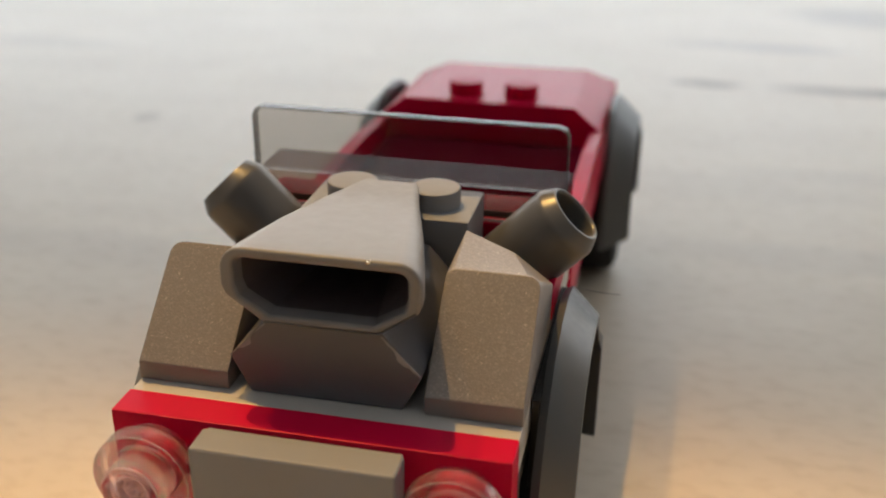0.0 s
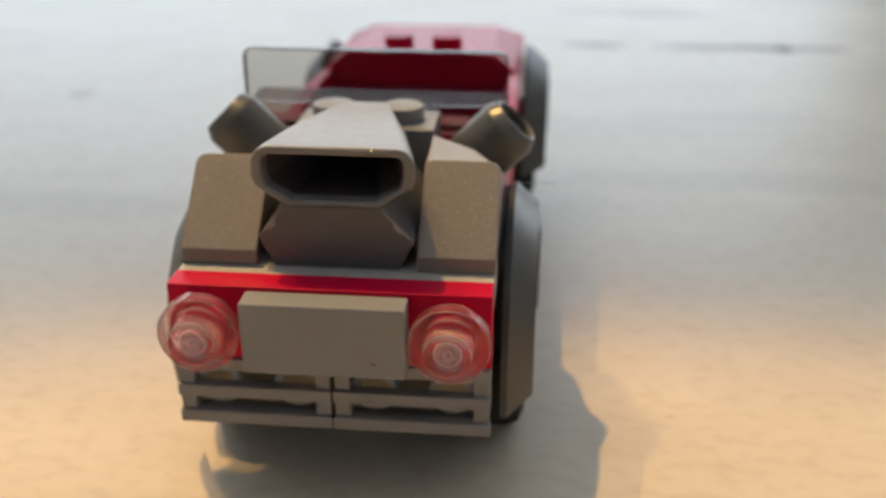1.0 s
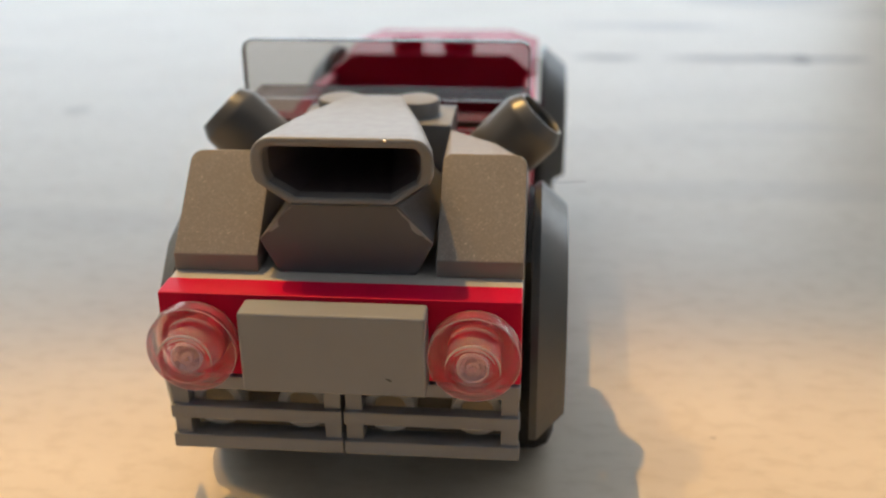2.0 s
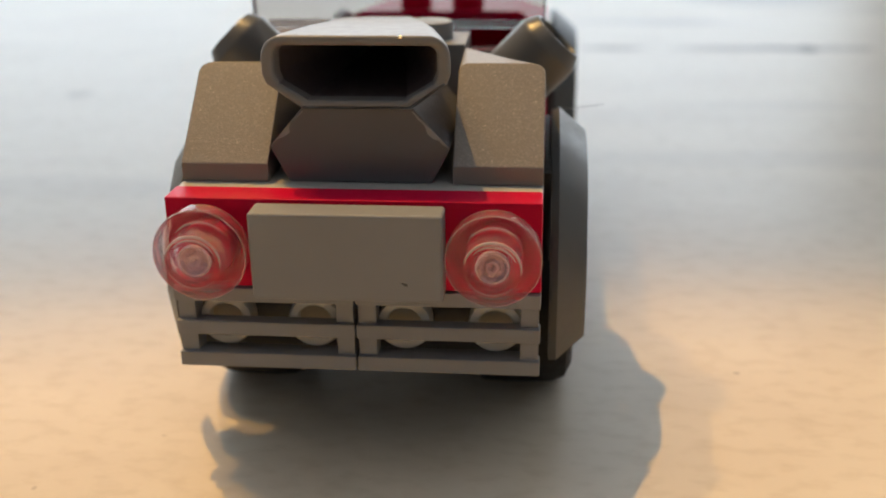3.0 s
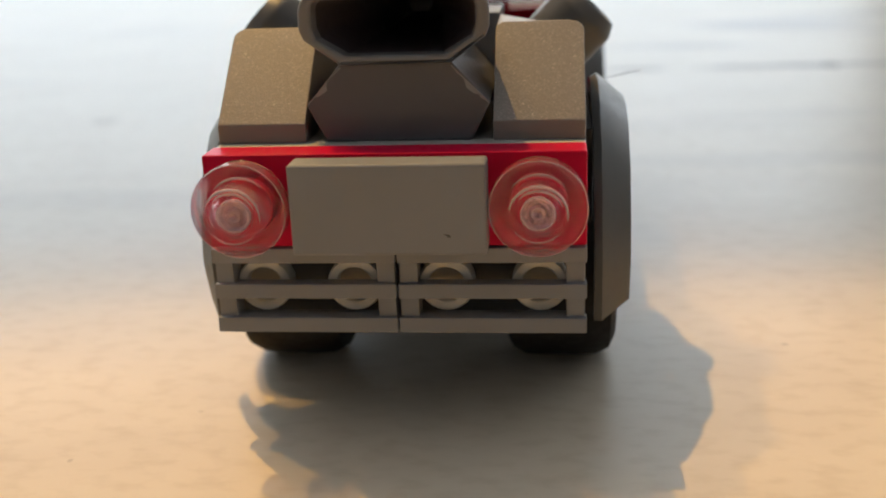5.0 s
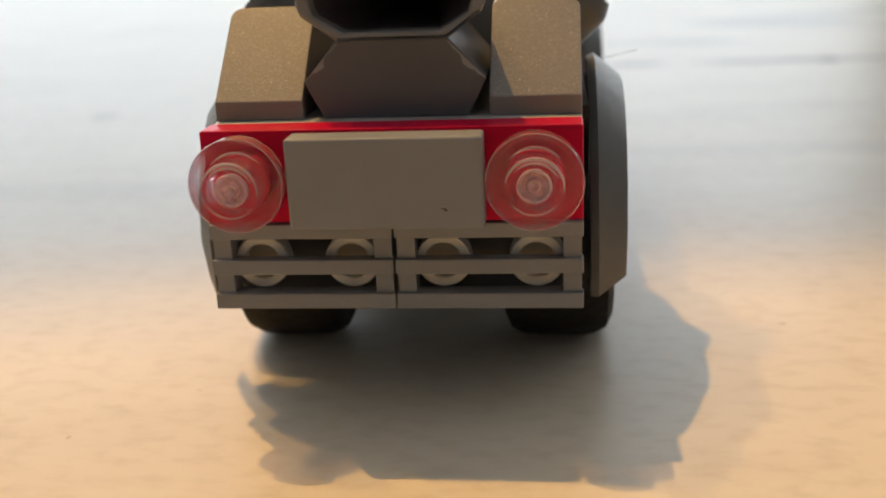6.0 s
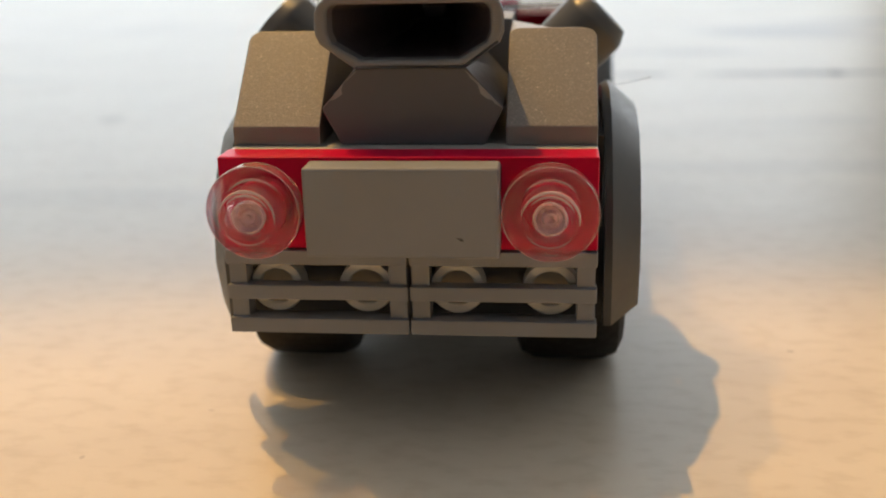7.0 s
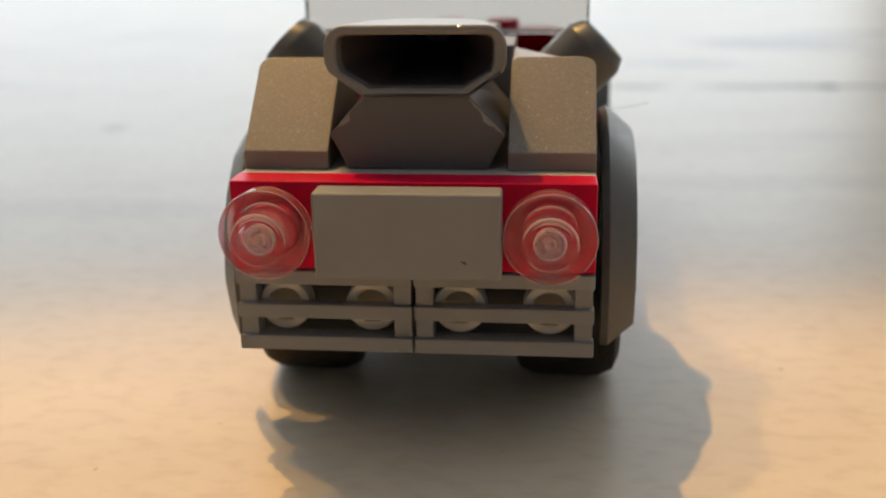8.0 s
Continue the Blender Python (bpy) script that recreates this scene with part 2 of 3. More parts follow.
    link(m, grain.outputs["Fac"], add.inputs[0])
    link(m, pores.outputs["Fac"], add.inputs[1])
    bump = node(m, "ShaderNodeBump", Strength=0.028, Distance=0.0002)
    link(m, add.outputs[0], bump.inputs["Height"])
    link(m, bump.outputs["Normal"], b.inputs["Normal"])
    return m


def wall_material(name, colour):
    m = plastic(name, colour, rough=0.85, grain=0.04, grain_size=60.0, wear=0.05)
    return m


WOOD = table_material()
WALL = wall_material("cream_wall_paint", (0.78, 0.77, 0.755))
# Unseen rear wall, made dark to cut the light on the car's front.
BACK_WALL = wall_material("blue_grey_wall_paint", (0.33, 0.345, 0.365))
CEIL = wall_material("white_ceiling_paint", (0.88, 0.87, 0.85))
FLOOR = wall_material("brown_floor", (0.40, 0.375, 0.345))
FRAME = wall_material("white_window_paint", (0.75, 0.75, 0.72))


# ---- mesh helpers, in millimetres ----
def weighted_normals(bm, angle):
    """Normals corner by corner, in which large faces outweigh the narrow bevels beside them."""
    bm.normal_update()
    limit, out = math.cos(angle), []
    area = {f: f.calc_area() for f in bm.faces}
    for f in bm.faces:
        for v in f.verts:
            n = Vector()
            for g in v.link_faces:
                if g.normal.dot(f.normal) > limit:
                    n += g.normal * area[g]
            out.append(n.normalized() if n.length > 0 else f.normal.copy())
    return out


def part(name, bm, mat, parent=None, label="", smooth=True, angle=35):
    me = bpy.data.meshes.new(name)
    bmesh.ops.recalc_face_normals(bm, faces=bm.faces)
    bmesh.ops.scale(bm, vec=(MM, MM, MM), verts=bm.verts)
    for f in bm.faces:
        f.smooth = smooth
    if smooth:
        for e in bm.edges:
            if len(e.link_faces) == 2:
                e.smooth = e.calc_face_angle(0) < radians(angle)
    even = weighted_normals(bm, radians(angle)) if smooth else None
    bm.to_mesh(me)
    bm.free()
    if even:
        me.normals_split_custom_set(even)
    me.materials.append(mat)
    ob = new(name, me)
    ob.parent = parent
    if label:
        ob["label"] = label
    return ob


def rounded(bm, width, segments=2, edges=None):
    bmesh.ops.bevel(bm, geom=list(edges or bm.edges), offset=width, segments=segments, profile=0.5, affect="EDGES", clamp_overlap=True)
    return bm


def add_box(bm, x0, x1, y0, y1, z0, z1):
    m = Matrix.LocRotScale(((x0 + x1) / 2, (y0 + y1) / 2, (z0 + z1) / 2), None, (x1 - x0, y1 - y0, z1 - z0))
    bmesh.ops.create_cube(bm, size=1, matrix=m)


def box(x0, x1, y0, y1, z0, z1, bevel=0.25, segments=2):
    bm = bmesh.new()
    add_box(bm, x0, x1, y0, y1, z0, z1)
    return rounded(bm, bevel, segments) if bevel else bm


def prism(outline, axis, a, b, bevel=0.25, segments=2):
    """An outline drawn across an axis and drawn out along it from a to b. x: outline is (y, z); y: (x, z); z: (x, y)."""
    bm = bmesh.new()
    place = {"x": lambda p, d: (d, p[0], p[1]), "y": lambda p, d: (p[0], d, p[1]), "z": lambda p, d: (p[0], p[1], d)}[axis]
    near = [bm.verts.new(place(p, a)) for p in outline]
    far = [bm.verts.new(place(p, b)) for p in outline]
    bm.faces.new(near), bm.faces.new(far)
    for i in range(len(outline)):
        j = (i + 1) % len(outline)
        bm.faces.new((near[i], near[j], far[j], far[i]))
    return rounded(bm, bevel, segments) if bevel else bm


def lathe(profile, m, steps=40):
    """A closed profile of (radius, height) turned about z, then moved by m."""
    bm = bmesh.new()
    rings = []
    for k in range(steps):
        a = 2 * math.pi * k / steps
        rings.append([bm.verts.new(m @ Vector((r * math.cos(a), r * math.sin(a), h))) for r, h in profile])
    n = len(profile)
    for k in range(steps):
        p, q = rings[k], rings[(k + 1) % steps]
        for i in range(n):
            j = (i + 1) % n
            if profile[i][0] < 1e-6 and profile[j][0] < 1e-6:
                continue
            bm.faces.new((p[i], p[j], q[j], q[i]))
    bmesh.ops.remove_doubles(bm, verts=bm.verts, dist=1e-5)
    bmesh.ops.dissolve_degenerate(bm, edges=bm.edges, dist=1e-6)
    return bm


def stud_profile(r=2.4, h=1.7, edge=0.2):
    return [(0, -0.3), (r, -0.3), (r, h - edge), (r - edge * 0.3, h - edge * 0.3), (r - edge, h), (0, h)]


def at(x, y, z, rx=0, ry=0, rz=0):
    return pose(x, y, z, rx, ry, rz)


def join(*meshes):
    """One bmesh out of several."""
    out = bmesh.new()
    for bm in meshes:
        me = bpy.data.meshes.new("join")
        bm.to_mesh(me)
        bm.free()
        out.from_mesh(me)
        bpy.data.meshes.remove(me)
    return out


# ---- the room ----
def room_box(name, mat, x0, x1, y0, y1, z0, z1, label, category):
    ob = part(name, box(x0, x1, y0, y1, z0, z1, 0), mat, smooth=False)
    return tagged(ob, label, category, kind="structure")


XW, YB, YF = 1800, -2700, WIN_Y * 1000
room_box("floor", FLOOR, -XW, XW, YB, YF, -800, -740, "pale wooden floor under the table", "floor")
room_box("ceiling", CEIL, -XW, XW, YB, YF, 1900, 1960, "white painted ceiling", "ceiling")
room_box("wall_left", WALL, -XW - 60, -XW, YB, YF, -740, 1900, "cream painted wall", "wall")
room_box("wall_right", WALL, XW, XW + 60, YB, YF, -740, 1900, "cream painted wall", "wall")
room_box("wall_back", BACK_WALL, -XW, XW, YB - 60, YB, -740, 1900, "unseen blue grey wall, darkened to cut front light", "wall")
wy = WIN_Y * 1000
bm = bmesh.new()
add_box(bm, -XW, XW, wy, wy + 100, -740, SILL)
add_box(bm, -XW, XW, wy, wy + 100, HEAD, 1900)
edges = [-XW] + [x for pair in WINDOWS for x in pair] + [XW]
for left, right in zip(edges[::2], edges[1::2]):
    add_box(bm, left, right, wy, wy + 100, SILL, HEAD)
tagged(part("wall_window", bm, WALL, smooth=False), "cream painted wall with two windows", "wall", kind="structure")
for number, (left, right) in enumerate(WINDOWS):
    window = tagged(new(f"window_{number + 1}"), "white painted window with plain panes", "window", kind="structure")
    frame_bm = bmesh.new()
    add_box(frame_bm, left, right, wy + 20, wy + 70, SILL, SILL + 14)
    add_box(frame_bm, left, right, wy + 20, wy + 70, HEAD - 14, HEAD)
    for xc in (left + 15, (left + right) / 2, right - 15):
        add_box(frame_bm, xc - 15, xc + 15, wy + 22, wy + 68, SILL + 14, HEAD - 14)
    part("window_frame", frame_bm, FRAME, window, smooth=False)

# ceiling spotlight that throws the warm light
fixture = tagged(new("ceiling_spotlight"), "white ceiling spotlight with two lamp heads", "ceiling lamp")
part("bar", box(-880, -410, 610, 640, 1870, 1898, 3), FRAME, fixture)
for hx, hy, hz in HEADS:
    m = Matrix.Scale(1000, 4) @ look((hx, hy, hz), (0.06, -0.268, 0.0)) @ Matrix.Scale(0.001, 4)
    part("lamp_head", lathe([(34, -20), (36, -20), (36, 60), (20, 90), (0, 90), (0, 88), (19, 88), (34, 59)], m, 32), FRAME, fixture)
    part("stem", box(hx * 1000 - 6, hx * 1000 + 6, hy * 1000 + 14, hy * 1000 + 26, 1790, 1872, 1), FRAME, fixture)

# ---- the table ----
bm = box(-800, 800, -600, 1000, -28, 0, 2, 3)
table = tagged(new("table"), "white washed wooden table with fine grain and a dark crack", "table")
table.location = (0, 0, -0.74)
top = part("tabletop", bm, WOOD, table)
top.location = (0, 0, 0.74)
for i, (lx, ly) in enumerate(((-730, -530), (730, -530), (-730, 930), (730, 930))):
    leg = part("leg", box(lx - 35, lx + 35, ly - 35, ly + 35, -740, -28.5, 3), FRAME, table)
    leg.location = (0, 0, 0.74)

# ---- the toy car ----
car = tagged(new("toy_car"), "red and grey toy brick hot rod standing on the table", "toy car")
DECK = 25.0


def studs(points, z, parent, mat, name="stud"):
    for x, y in points:
        part(name, lathe(stud_profile(), at(x, y, z)), mat, parent)


def ridge(r, h, w, a0, a1, m, steps=48):
    """A thin rib that follows an arc of radius r at height h and runs out to nothing at its ends; a full turn stays even."""
    bm = bmesh.new()
    whole = a1 - a0 >= 360
    rings = []
    for k in range(steps + (0 if whole else 1)):
        u = k / steps
        a = radians(a0 + (a1 - a0) * u)
        ww = w if whole else w * (0.12 + 0.88 * math.sin(math.pi * u) ** 0.7)
        ring_ = []
        for j in range(8):
            b = 2 * math.pi * j / 8
            rr = r + ww * math.cos(b)
            ring_.append(bm.verts.new(m @ Vector((rr * math.cos(a), rr * math.sin(a), h + ww * math.sin(b)))))
        rings.append(ring_)
    pairs = list(zip(rings, rings[1:])) + ([(rings[-1], rings[0])] if whole else [])
    for p, q in pairs:
        for j in range(8):
            bm.faces.new((p[j], p[(j + 1) % 8], q[(j + 1) % 8], q[j]))
    if not whole:
        bm.faces.new(rings[0]), bm.faces.new(rings[-1])
    return bm


# front: red plate on edge, grey tile, clear lenses, two grilles
plate = part("front_plate", box(-15.9, 15.9, 0, 3.2, 17.15, 25.14, 0.18), RED, car, "glossy red plate set on edge")
for x in (-12, 12):
    part("stud", lathe(stud_profile(2.35, 1.6), at(x, 0, 21.15, 90)), RED, plate)
tile = part("front_tile", join(box(-7.95, 7.95, -3.32, -0.45, 17.45, 25.0, 0.27, 3), box(-7.7, 7.7, -0.6, -0.02, 17.7, 24.75, 0.1)), GREY, car, "plain grey tile")
part("speck", join(*[lathe([(0, 0), (r, 0), (r * 0.8, 0.03), (0, 0.04)], at(4.85 + dx, -3.31, 19.1 + dz, 90), 7) for dx, dz, r in ((0, 0, 0.15), (-0.2, 0.1, 0.09), (0.16, -0.08, 0.08), (-0.34, 0.12, 0.05))]), DARK, tile, "tiny dark speck of dirt")
for side, lens_x in ((-1, -12.25), (1, 12)):
    profile = [(3.2, 0.02), (3.2, 1.3), (3.75, 1.3), (3.95, 1.5), (3.95, 2.9), (3.88, 3.08), (3.7, 3.2), (2.5, 3.2), (2.42, 3.28), (2.42, 4.5), (2.37, 4.7), (2.24, 4.84), (2.05, 4.9), (1.8, 4.88), (1.65, 4.75), (1.6, 4.6), (1.6, 3.9), (0, 3.9),
               (0, 2.1), (2.45, 2.1), (2.45, 0.02)]
    lens = part("headlight", lathe(profile, at(lens_x, 0, 21.15, 90), 64), CLEAR, car, "clear round headlight lens")
    part("lens_core", lathe([(0, 3.95), (1.38, 3.95), (1.38, 4.3), (1.3, 4.45), (1.15, 4.45), (0.95, 4.05), (0.7, 4.0), (0.55, 4.38), (0.35, 4.38), (0, 4.0)], at(lens_x, 0, 21.15, 90), 32), FROST, lens, "frosted core of the lens")
    # Pale rings paint the light that the lens edges catch.
    part("rim_edge", ridge(3.9, 3.06, 0.06, 0, 360, at(lens_x, 0, 21.15, 90)), EDGE_HIGHLIGHT, lens, "pale ring painted as the edge's highlight")
    part("core_edge", ridge(1.36, 4.47, 0.07, 0, 360, at(lens_x, 0, 21.15, 90)), EDGE_HIGHLIGHT, lens, "pale ring painted as the edge's highlight")
    # Tapered arcs are added here to draw the lens highlights.
    for r, h, w, a0, a1 in ((2.28, 4.80, 0.15, -10, 170), (1.98, 4.84, 0.12, 20, 140), (2.66, 2.3, 0.10, 40, 140), (2.2, 4.7, 0.06, 210, 320)):
        part("moulded_ridge", ridge(r, h, w, a0, a1, at(lens_x, 0, 21.15, 90)), GLEAM, lens, "added arc that draws a highlight in the lens")


def grille(x0, x1):
    bars = [box(x0, x1, -0.33, 1.1, 9.45, 10.85, 0.15), box(x0, x1, -0.33, 1.1, 12.55, 13.9, 0.15), box(x0, x1, -0.33, 1.1, 15.75, 17.08, 0.15)]
    ends = [box(x0 + 0.15, x0 + 1.7, 0.1, 2.2, 10.5, 16.5, 0.1), box(x1 - 1.7, x1 - 0.15, 0.1, 2.2, 10.5, 16.5, 0.1)]
    webs = [box(x0 + 0.2, x1 - 0.2, 1.0, 2.3, 9.6, 10.6, 0.1), box(x0 + 0.2, x1 - 0.2, 1.0, 2.3, 16.0, 17.0, 0.1), box(x0 + 1.6, x1 - 1.6, 0.8, 1.7, 12.9, 13.5, 0.1)]
    return part("grille", join(*bars, *ends, *webs), GREY, car, "slotted grey grille tile")


grille(-15.9, -0.06)
grille(0.06, 15.9)
mount = part("grille_mount", box(-15.7, 15.7, 3.25, 6.0, 9.9, 21.5, 0.1), DARK, car, "dark grey mounting plate behind the grilles")
for x in (-12, -4, 4, 12):
    ring = [(1.55, -0.3), (2.4, -0.3), (2.4, 1.55), (2.3, 1.7), (1.65, 1.7), (1.55, 1.6)]
    s = part("hollow_stud", lathe(ring, at(x, 3.25, 13.2, 90)), WHITE, mount, "white hollow stud")
    part("stud_core", lathe([(0, 0.05), (1.54, 0.05), (1.54, 0.5), (0, 0.5)], at(x, 3.25, 13.2, 90), 24), TAN, s)

# deck, chassis and floor
part("deck_plate", box(-15.9, 15.9, 3.25, 38.3, 21.75, DECK, 0.2), PALE, car, "pale grey plate")
# Low black boxes are added to keep window light from under the car.
part("chassis", join(box(-8.0, 8.0, 6.6, 14.5, 7.6, 17.9, 0.3), box(-7.8, 7.8, 14.0, 104, 4.6, 17.9, 0.3), box(-14.5, 14.5, 34, 73, 5.2, 17.9, 0.3), box(-15.6, 15.6, 6.2, 107, 18.2, 21.7, 0.2)), BLACK, car, "black chassis with added boxes that block light")
for side in (-1, 1):
    a, b = sorted((side * 15.95, side * 16.6))
    # Added black filler plugs a light leak between body and mudguard.
    part("arch_liner", box(a, b, 9.0, 30.0, 16.5, 25.0, 0.1), BLACK, car, "black filler added to stop light beside the mudguard")
part("cockpit_floor", box(-14.1, 14.1, 38.7, 76.6, 21.8, 23.6, 0.15), SHADED_RED, car, "cockpit floor in red darkened for shade")


def slope(side):
    """A 45 degree slope with rounded upper corners; its top falls away towards the outer rear."""
    bm = bmesh.new()
    i, o = 8.1, 15.9
    f, r, back, lip, high = 4.95, 12.9, 21.2, 26.65, 34.05
    rise = Vector((0, r - f, high - lip))
    long = rise.length
    rise.normalize()

    def add(x, y, z):
        return bm.verts.new((side * x, y, z))

    def corner(x_edge, inward, radius):
        chain = []
        for k in range(6):
            a = math.pi / 2 * k / 5
            p = Vector((0, f, lip)) + rise * (long - radius + radius * math.sin(a))
            chain.append(add(x_edge + inward * radius * (1 - math.cos(a)), p.y, p.z))
        return chain

    fbi, fbo, fli, flo = add(i, f, DECK), add(o, f, DECK), add(i, f, lip), add(o, f, lip)
    outer, inner = corner(o, -1, 1.15), corner(i, 1, 0.9)
    mid, tb = add(12.7, 19.0, 33.2 if side > 0 else 30.6), add(i, back, 33.9)
    low, bbi, bbo = add(o, back, 29.5 if side > 0 else 27.5), add(i, back, DECK), add(o, back, DECK)
    bm.faces.new((fbi, fbo, flo, fli))
    bm.faces.new([fli, flo] + outer + inner[::-1])
    bm.faces.new((inner[-1], outer[-1], mid)), bm.faces.new((inner[-1], mid, tb))
    for k in range(5):
        bm.faces.new((low, outer[k], outer[k + 1]))
        bm.faces.new((tb, inner[k + 1], inner[k]))
    bm.faces.new((low, outer[-1], mid)), bm.faces.new((low, mid, tb))
    bm.faces.new((fbo, bbo, low, outer[0], flo)), bm.faces.new((fbi, fli, inner[0], tb, bbi))
    bm.faces.new((bbi, tb, low, bbo)), bm.faces.new((fbi, bbi, bbo, fbo))
    bmesh.ops.recalc_face_normals(bm, faces=bm.faces)
    rounded(bm, 0.13, 2, [e for e in bm.edges if e.calc_face_angle(0) > 0.5])
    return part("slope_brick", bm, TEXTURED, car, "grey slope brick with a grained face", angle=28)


slope(-1)
slope(1)


def scoop():
    """Air scoop: a hexagonal foot, and over it a flaring duct that opens at the front."""
    hexagon = [(-6.3, DECK), (6.3, DECK), (7.87, 28.15), (4.6, 31.9), (-4.6, 31.9), (-7.87, 28.15)]
    foot = prism(hexagon, "y", 5.15, 21.8, 0.2)
    bm = bmesh.new()

    def ring(y, half, low_half, bottom, mid, top, inset, r):
        pts = []
        w, wl = half - inset, low_half - inset * 0.45
        zt, zb, zm = top - inset * 0.75, bottom + inset, mid + inset * 0.15
        for k in range(7):
            a = math.pi / 2 * k / 6
            pts.append((w - r + r * math.cos(a), zt - r + r * math.sin(a)))
        right = [(wl, zb), (w - 0.35, zm - 0.35), (w, zm + 0.5)] + pts
        left = [(-p[0], p[1]) for p in reversed(right)]
        return [bm.verts.new((px, y, pz)) for px, pz in right + left]

    rings = [
        ring(4.75, 8.05, 4.7, 31.6, 34.1, 37.85, 0, 1.9),
        ring(6.5, 7.8, 4.6, 31.65, 34.1, 37.8, 0, 1.8),
        ring(12.5, 6.3, 3.9, 31.5, 34.2, 37.5, 0, 1.3),
        ring(19.0, 4.4, 3.2, 31.6, 34.3, 37.0, 0, 0.9),
        ring(25.6, 2.65, 2.3, 33.95, 34.9, 36.2, 0, 0.5),
    ]
    inner = [
        ring(4.75, 8.05, 4.7, 31.25, 34.0, 37.85, 1.12, 0.8),
        ring(6.2, 7.85, 4.6, 31.35, 34.0, 37.8, 1.12, 0.8),
    ]
    n = len(rings[0])

    def skin(a, b):
        for i in range(n):
            j = (i + 1) % n
            bm.faces.new((a[i], a[j], b[j], b[i]))

    for a, b in zip(rings, rings[1:]):
        skin(a, b)
    bm.faces.new(rings[-1])
    skin(rings[0], inner[0])
    lip = [e for e in bm.edges if all(v in rings[0] for v in e.verts) or all(v in inner[0] for v in e.verts)]
    skin(inner[0], inner[1])
    rounded(bm, 0.42, 4, lip)
    duct = part("air_scoop", bm, SCOOP, car, "grey air scoop with a wide dark mouth", angle=30)
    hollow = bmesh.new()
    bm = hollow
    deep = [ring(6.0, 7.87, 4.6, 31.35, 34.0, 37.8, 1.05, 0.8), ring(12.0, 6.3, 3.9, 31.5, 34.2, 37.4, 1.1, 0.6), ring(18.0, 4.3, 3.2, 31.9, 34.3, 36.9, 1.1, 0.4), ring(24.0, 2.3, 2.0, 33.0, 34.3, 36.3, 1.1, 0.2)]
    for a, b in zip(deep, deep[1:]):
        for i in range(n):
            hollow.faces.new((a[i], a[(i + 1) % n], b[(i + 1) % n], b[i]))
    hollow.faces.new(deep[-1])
    part("lining", hollow, DUCT, duct, "inside of the duct, darkened for shade")
    # Gold metal colour lets this small bump stand in for a warm glint.
    part("nick", lathe([(0, -0.2), (0.2, -0.1), (0.22, 0.05), (0.1, 0.14), (0, 0.15)], at(3.9, 4.85, 37.72), 8), GLINT, duct, "nick in the upper lip, coloured as a warm glint")
    part("scoop_base", foot, SHADE_GREY, duct, "dark grey six-sided base, shade included in its colour")
    base = duct.children[-1]
    rng = random.Random(4)
    upper, lower = [], []
    for k in range(13):
        u = k / 12
        x, z = 4.7 + 3.1 * u, 31.4 - 3.2 * u
        upper.append((x + 0.03, z + 0.03))
        w = rng.uniform(0.05, 0.5) * (0.3 + 0.7 * math.sin(math.pi * u))
        lower.append((x - 0.7 * w, z - 0.7 * w))
    left = [(-x - 0.06, z) for x, z in upper], [(-x - rng.uniform(0.0, 0.25), z) for x, z in lower]
    part("scuff", prism(left[0] + left[1][::-1], "y", 5.11, 5.25, 0), SCUFF, base, "pale scuffed edge", smooth=False)
    part("scuff", prism(upper + lower[::-1], "y", 5.11, 5.25, 0), SCUFF, base, "pale scuffed edge", smooth=False)
    return duct


scoop()
brick = part("engine_brick", box(-7.95, 7.95, 22.65, 30.6, DECK + 0.05, 33.95, 0.2), GREY, car, "grey brick")
studs([(-4, 26.6), (4, 26.6)], 33.95, brick, GREY)
for side in (-1, 1):
    tube = [(3.65, 0), (3.65, 8.2), (3.6, 8.5), (3.5, 8.75), (2.98, 9.65), (2.85, 9.8), (2.72, 9.82), (2.58, 9.7), (2.5, 9.4), (2.5, 4.0), (0, 4.0), (0, 0)]
    part("exhaust_pipe", lathe(tube, at(side * 10.2, 27.0, 27.3 if side < 0 else 27.1, 0, side * 45), 48), PIPE, car, "dark grey exhaust pipe with an open end")

# windscreen
pane = prism([(-15.75, 34.0), (15.75, 34.0), (15.75, 39.6), (15.45, 40.3), (14.75, 40.6), (-14.75, 40.6), (-15.45, 40.3), (-15.75, 39.6)], "y", 31.4, 32.5, 0.12)
# Added rim; its tint stands in for light bent at the pane's edge.
rim_out = [(-15.77, 34.0), (-15.77, 39.6), (-15.47, 40.32), (-14.75, 40.62), (14.75, 40.62), (15.47, 40.32), (15.77, 39.6), (15.77, 34.0)]
rim_in = [(-15.57, 34.0), (-15.57, 39.5), (-15.3, 40.15), (-14.65, 40.43), (14.65, 40.43), (15.3, 40.15), (15.57, 39.5), (15.57, 34.0)]
rim = bmesh.new()
loops = [[rim.verts.new((x, y, z)) for x, z in line] for line, y in ((rim_out, 31.37), (rim_in, 31.37), (rim_in, 32.53), (rim_out, 32.53))]
for k in range(len(rim_out) - 1):
    for a, b in ((0, 1), (1, 2), (2, 3), (3, 0)):
        rim.faces.new((loops[a][k], loops[a][k + 1], loops[b][k + 1], loops[b][k]))
screen = part("windscreen", pane, SMOKE, car, "smoky transparent windscreen")
part("windscreen_edge", rim, EDGE_SMOKE, screen, "rim tinted for light bent at the windscreen edge")
part("windscreen_base", box(-15.75, 15.75, 31.4, 38.3, 31.0, 33.98, 0.25), DEEP_SMOKE, screen, "darker smoky base of the windscreen")
# Thin brown strip paints the shadow line along the base.
part("lower_edge", box(-15.7, 15.7, 31.3, 31.39, 31.05, 31.75, 0.03), SHADOW_BROWN, screen, "brown strip for the shadow line along the base")
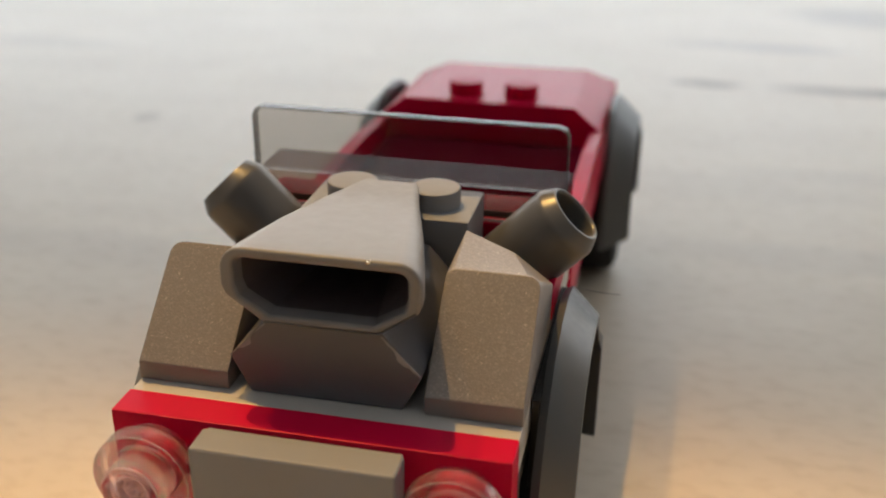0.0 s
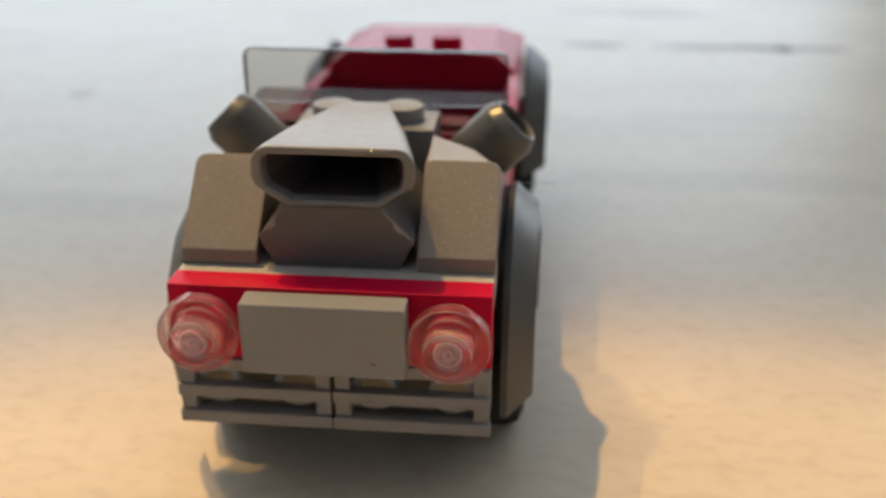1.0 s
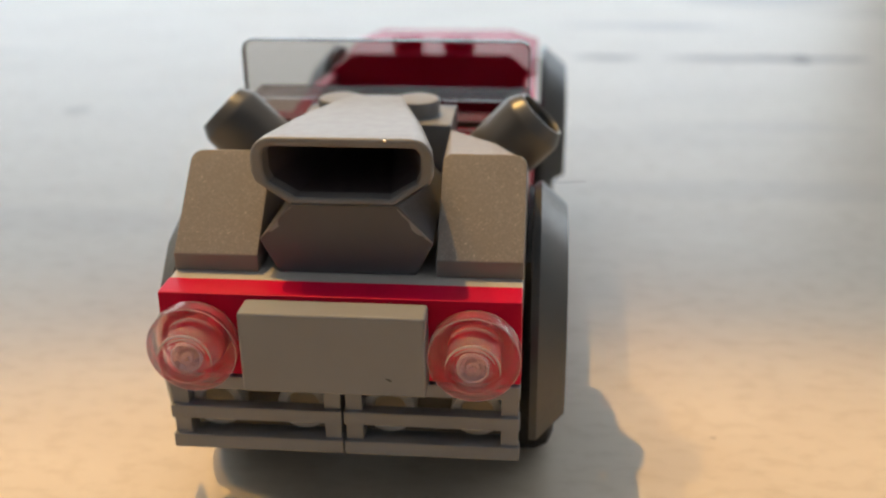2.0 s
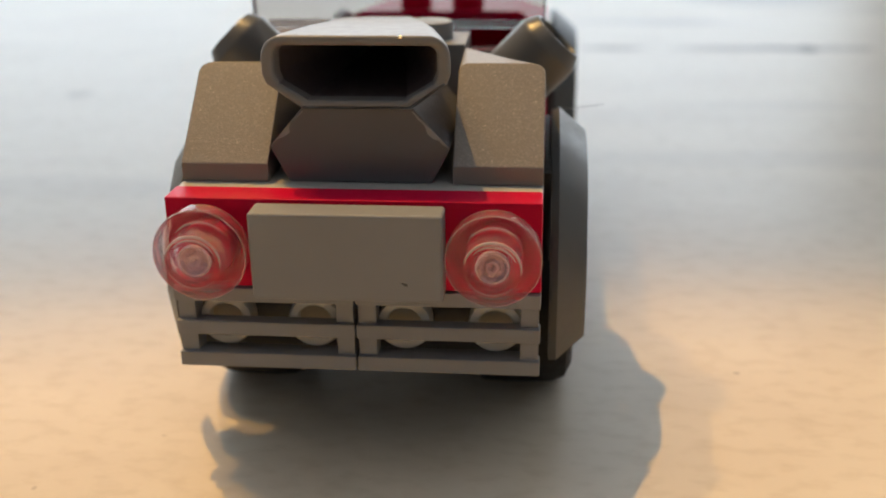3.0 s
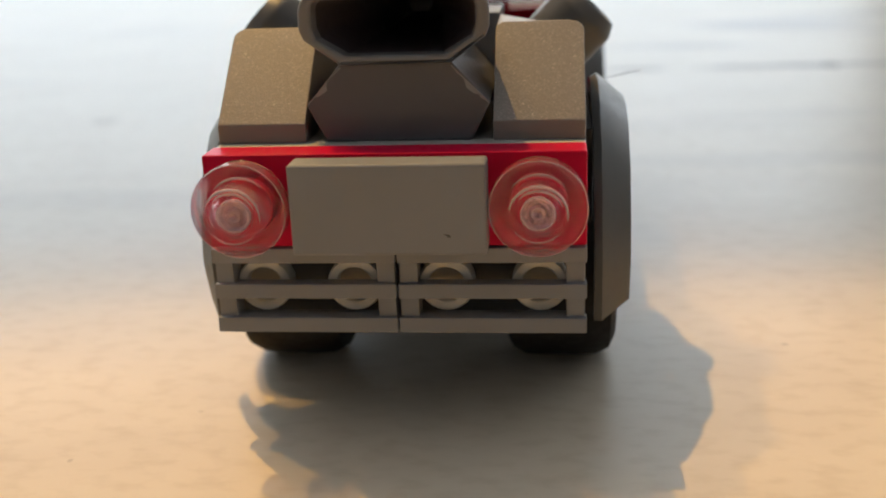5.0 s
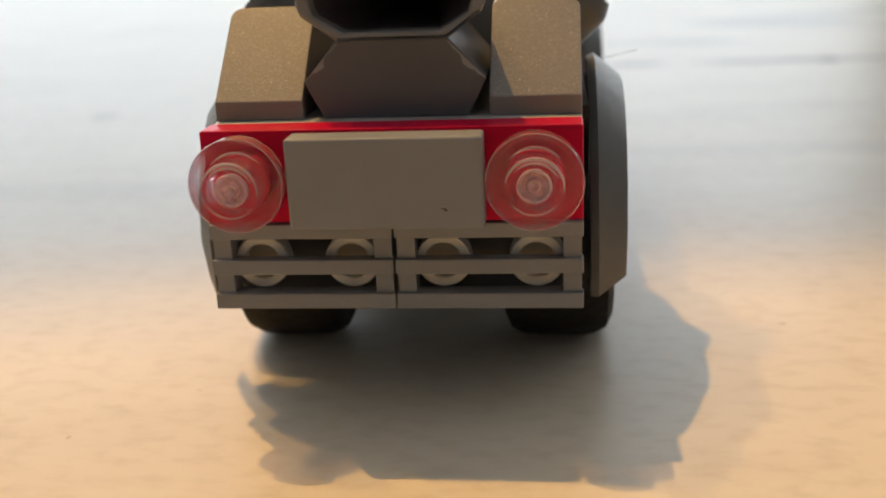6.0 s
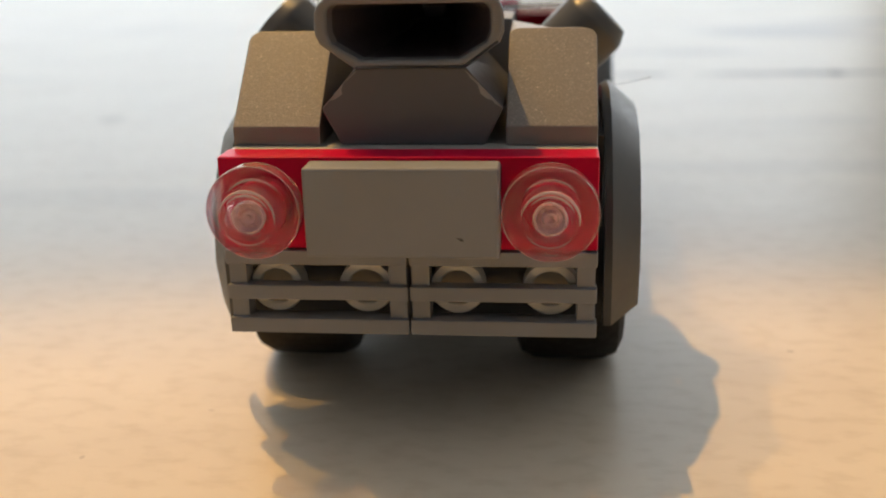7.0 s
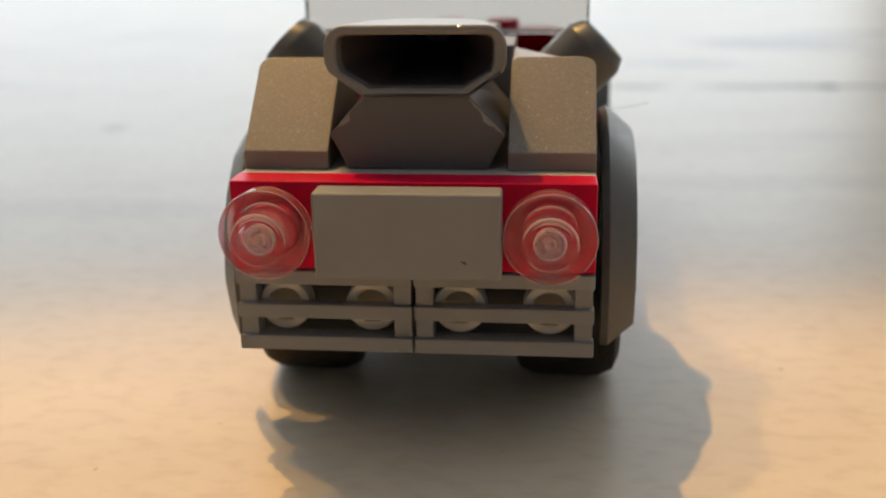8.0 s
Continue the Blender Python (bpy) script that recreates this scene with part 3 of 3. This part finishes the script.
# Pale strip added as the bright highlight below the base.
part("base_lip", box(-15.6, 15.6, 31.15, 31.38, 30.66, 30.9, 0.08), PALE, screen, "pale strip for the highlight under the windscreen")
part("dashboard", box(-15.9, 15.9, 31.0, 38.6, DECK + 0.05, 30.6, 0.2), RED, car, "red brick under the windscreen")
part("side_plate", box(8.1, 15.9, 22.6, 30.9, DECK + 0.05, 28.2, 0.2), RED, car, "red plate")
part("side_plate", box(-15.9, -8.1, 22.6, 30.9, DECK + 0.05, 28.2, 0.2), RED, car, "red plate")

# sides and tail
for side in (-1, 1):
    a, b = sorted((side * 14.3, side * 16.1))
    part("side_panel", prism([(38.8, 17.0), (38.8, 25.4), (50, 26.3), (66, 26.6), (76.8, 26.0), (76.8, 17.0)], "x", a, b, 0.4, 3), RED, car, "red side panel")
bm = bmesh.new()
tail = [[(-15.9, 77, 17), (15.9, 77, 17), (15.9, 77, 25.9), (12.1, 77, 29.05), (-12.1, 77, 29.05), (-15.9, 77, 25.9)],
        [(-16, 107, 17), (16, 107, 17), (16.2, 107, 25.3), (11.2, 106, 27.1), (-11.6, 106, 27.0), (-16.2, 107, 25.0)]]
tv = [[bm.verts.new(p) for p in ring_] for ring_ in tail]
bm.faces.new(tv[0]), bm.faces.new(tv[1])
for i in range(6):
    bm.faces.new((tv[0][i], tv[0][(i + 1) % 6], tv[1][(i + 1) % 6], tv[1][i]))
body = part("tail_body", rounded(bm, 0.25), RED, car, "red sloping tail body")
studs([(-4, 82.0), (4, 82.0)], 29.05, body, RED)


def mudguard(side, y0, wide=0.0):
    """A shell over the wheel, with a chamfered outer shoulder; y0 is its front."""
    cy = y0 + 13.6
    outer, inner = [], []
    for yy, zz in ((0.3, 8.8), (-0.1, 14.5), (0.6, 19.5), (2.6, 23.2), (6.2, 26.2), (11.0, 27.4), (16.2, 27.4), (21.0, 26.2), (24.6, 23.2), (26.6, 19.5), (27.3, 14.5), (26.9, 8.8)):
        if y0 < 50:
            lift = min(1.0, max(0.0, (zz - 15) / 10))
            yy, zz = yy + 2.2 * lift, zz + 0.45 * lift
        outer.append((y0 + yy, zz))
        d = Vector((yy - 13.6, zz - 10.0))
        d = d * (1 - 1.6 / d.length)
        inner.append((cy + d.x, 10.0 + d.y))
    bm = bmesh.new()
    xi, xm = side * 16.65, side * 17.35
    loops = []
    n = len(outer)
    for k in range(n):
        low = min(1.0, max(0.0, (outer[k][1] - 9) / 14))
        cut = 4.8 - (1.7 if y0 > 50 else 2.5) * math.sin(math.pi * k / (n - 1)) if k < 9 else 0.6
        xo = side * ((20.0 if side > 0 else 19.4) + wide if k < 9 else 20.3 + wide)
        # Left edge made deeper to block a sliver of lamp light.
        light_stop = 1.5 if side < 0 and k < 6 else 0.0
        d = Vector((outer[k][0] - cy, outer[k][1] - 10.0)).normalized()
        loops.append([
            bm.verts.new((xi, inner[k][0], inner[k][1])),
            bm.verts.new((xi, outer[k][0], outer[k][1] - 0.35 * low)),
            bm.verts.new((xm, outer[k][0], outer[k][1])),
            bm.verts.new((xo, outer[k][0] - d.x * cut * 0.9, outer[k][1] - d.y * cut)),
            bm.verts.new((xo, inner[k][0] - d.x * (cut * 0.7 + light_stop), inner[k][1] - d.y * (cut * 0.7 + light_stop))),
        ])
    for a, b in zip(loops, loops[1:]):
        for i in range(5):
            j = (i + 1) % 5
            bm.faces.new((a[i], a[j], b[j], b[i]))
    bm.faces.new(loops[0]), bm.faces.new(loops[-1])
    return part("mudguard", bm, DARK, car, "dark grey mudguard over the wheel", angle=25)


def wheel(side, y):
    hub = new("wheel")
    hub.parent = car
    hub.location = ((side * 13.3 + 0.5) * MM, y * MM, 9.0 * MM)
    turn = at(0, 0, 0, 0, 90)
    prof = [(5.2, -5.2), (7.0, -5.3), (8.3, -4.7), (8.9, -3.4), (9.0, -1.5), (9.0, 1.5), (8.9, 3.4), (8.3, 4.7), (7.0, 5.3), (5.2, 5.2)]
    part("tyre", lathe(prof, turn, 48), RUBBER, hub, "black rubber tyre")
    part("rim", lathe([(0, -4.2), (5.15, -4.6), (5.15, 4.6), (4.3, 4.6), (3.9, 3.4), (1.6, 3.4), (1.2, 4.0), (0, 4.0)], turn, 32), DARK, hub, "grey wheel rim")


for side in (-1, 1):
    for y0 in (3.9, 75.2):
        mudguard(side, y0, 0.8 if y0 > 50 else 0.0)
        wheel(side, y0 + 14.6)

# a stray fibre caught on the mudguard
curve = bpy.data.curves.new("fibre", "CURVE")
curve.dimensions, curve.bevel_depth, curve.bevel_resolution = "3D", 0.000035, 1
line = curve.splines.new("BEZIER")
line.bezier_points.add(2)
for p, co in zip(line.bezier_points, ((17.3, 27.5, 26.3), (19.6, 25.6, 27.0), (21.8, 23.8, 27.8))):
    p.co = Vector(co) * MM
    p.handle_left_type = p.handle_right_type = "AUTO"
curve.materials.append(FIBRE)
tagged(new("fibre", curve), "thin dark stray fibre clinging to the toy car", "fibre")
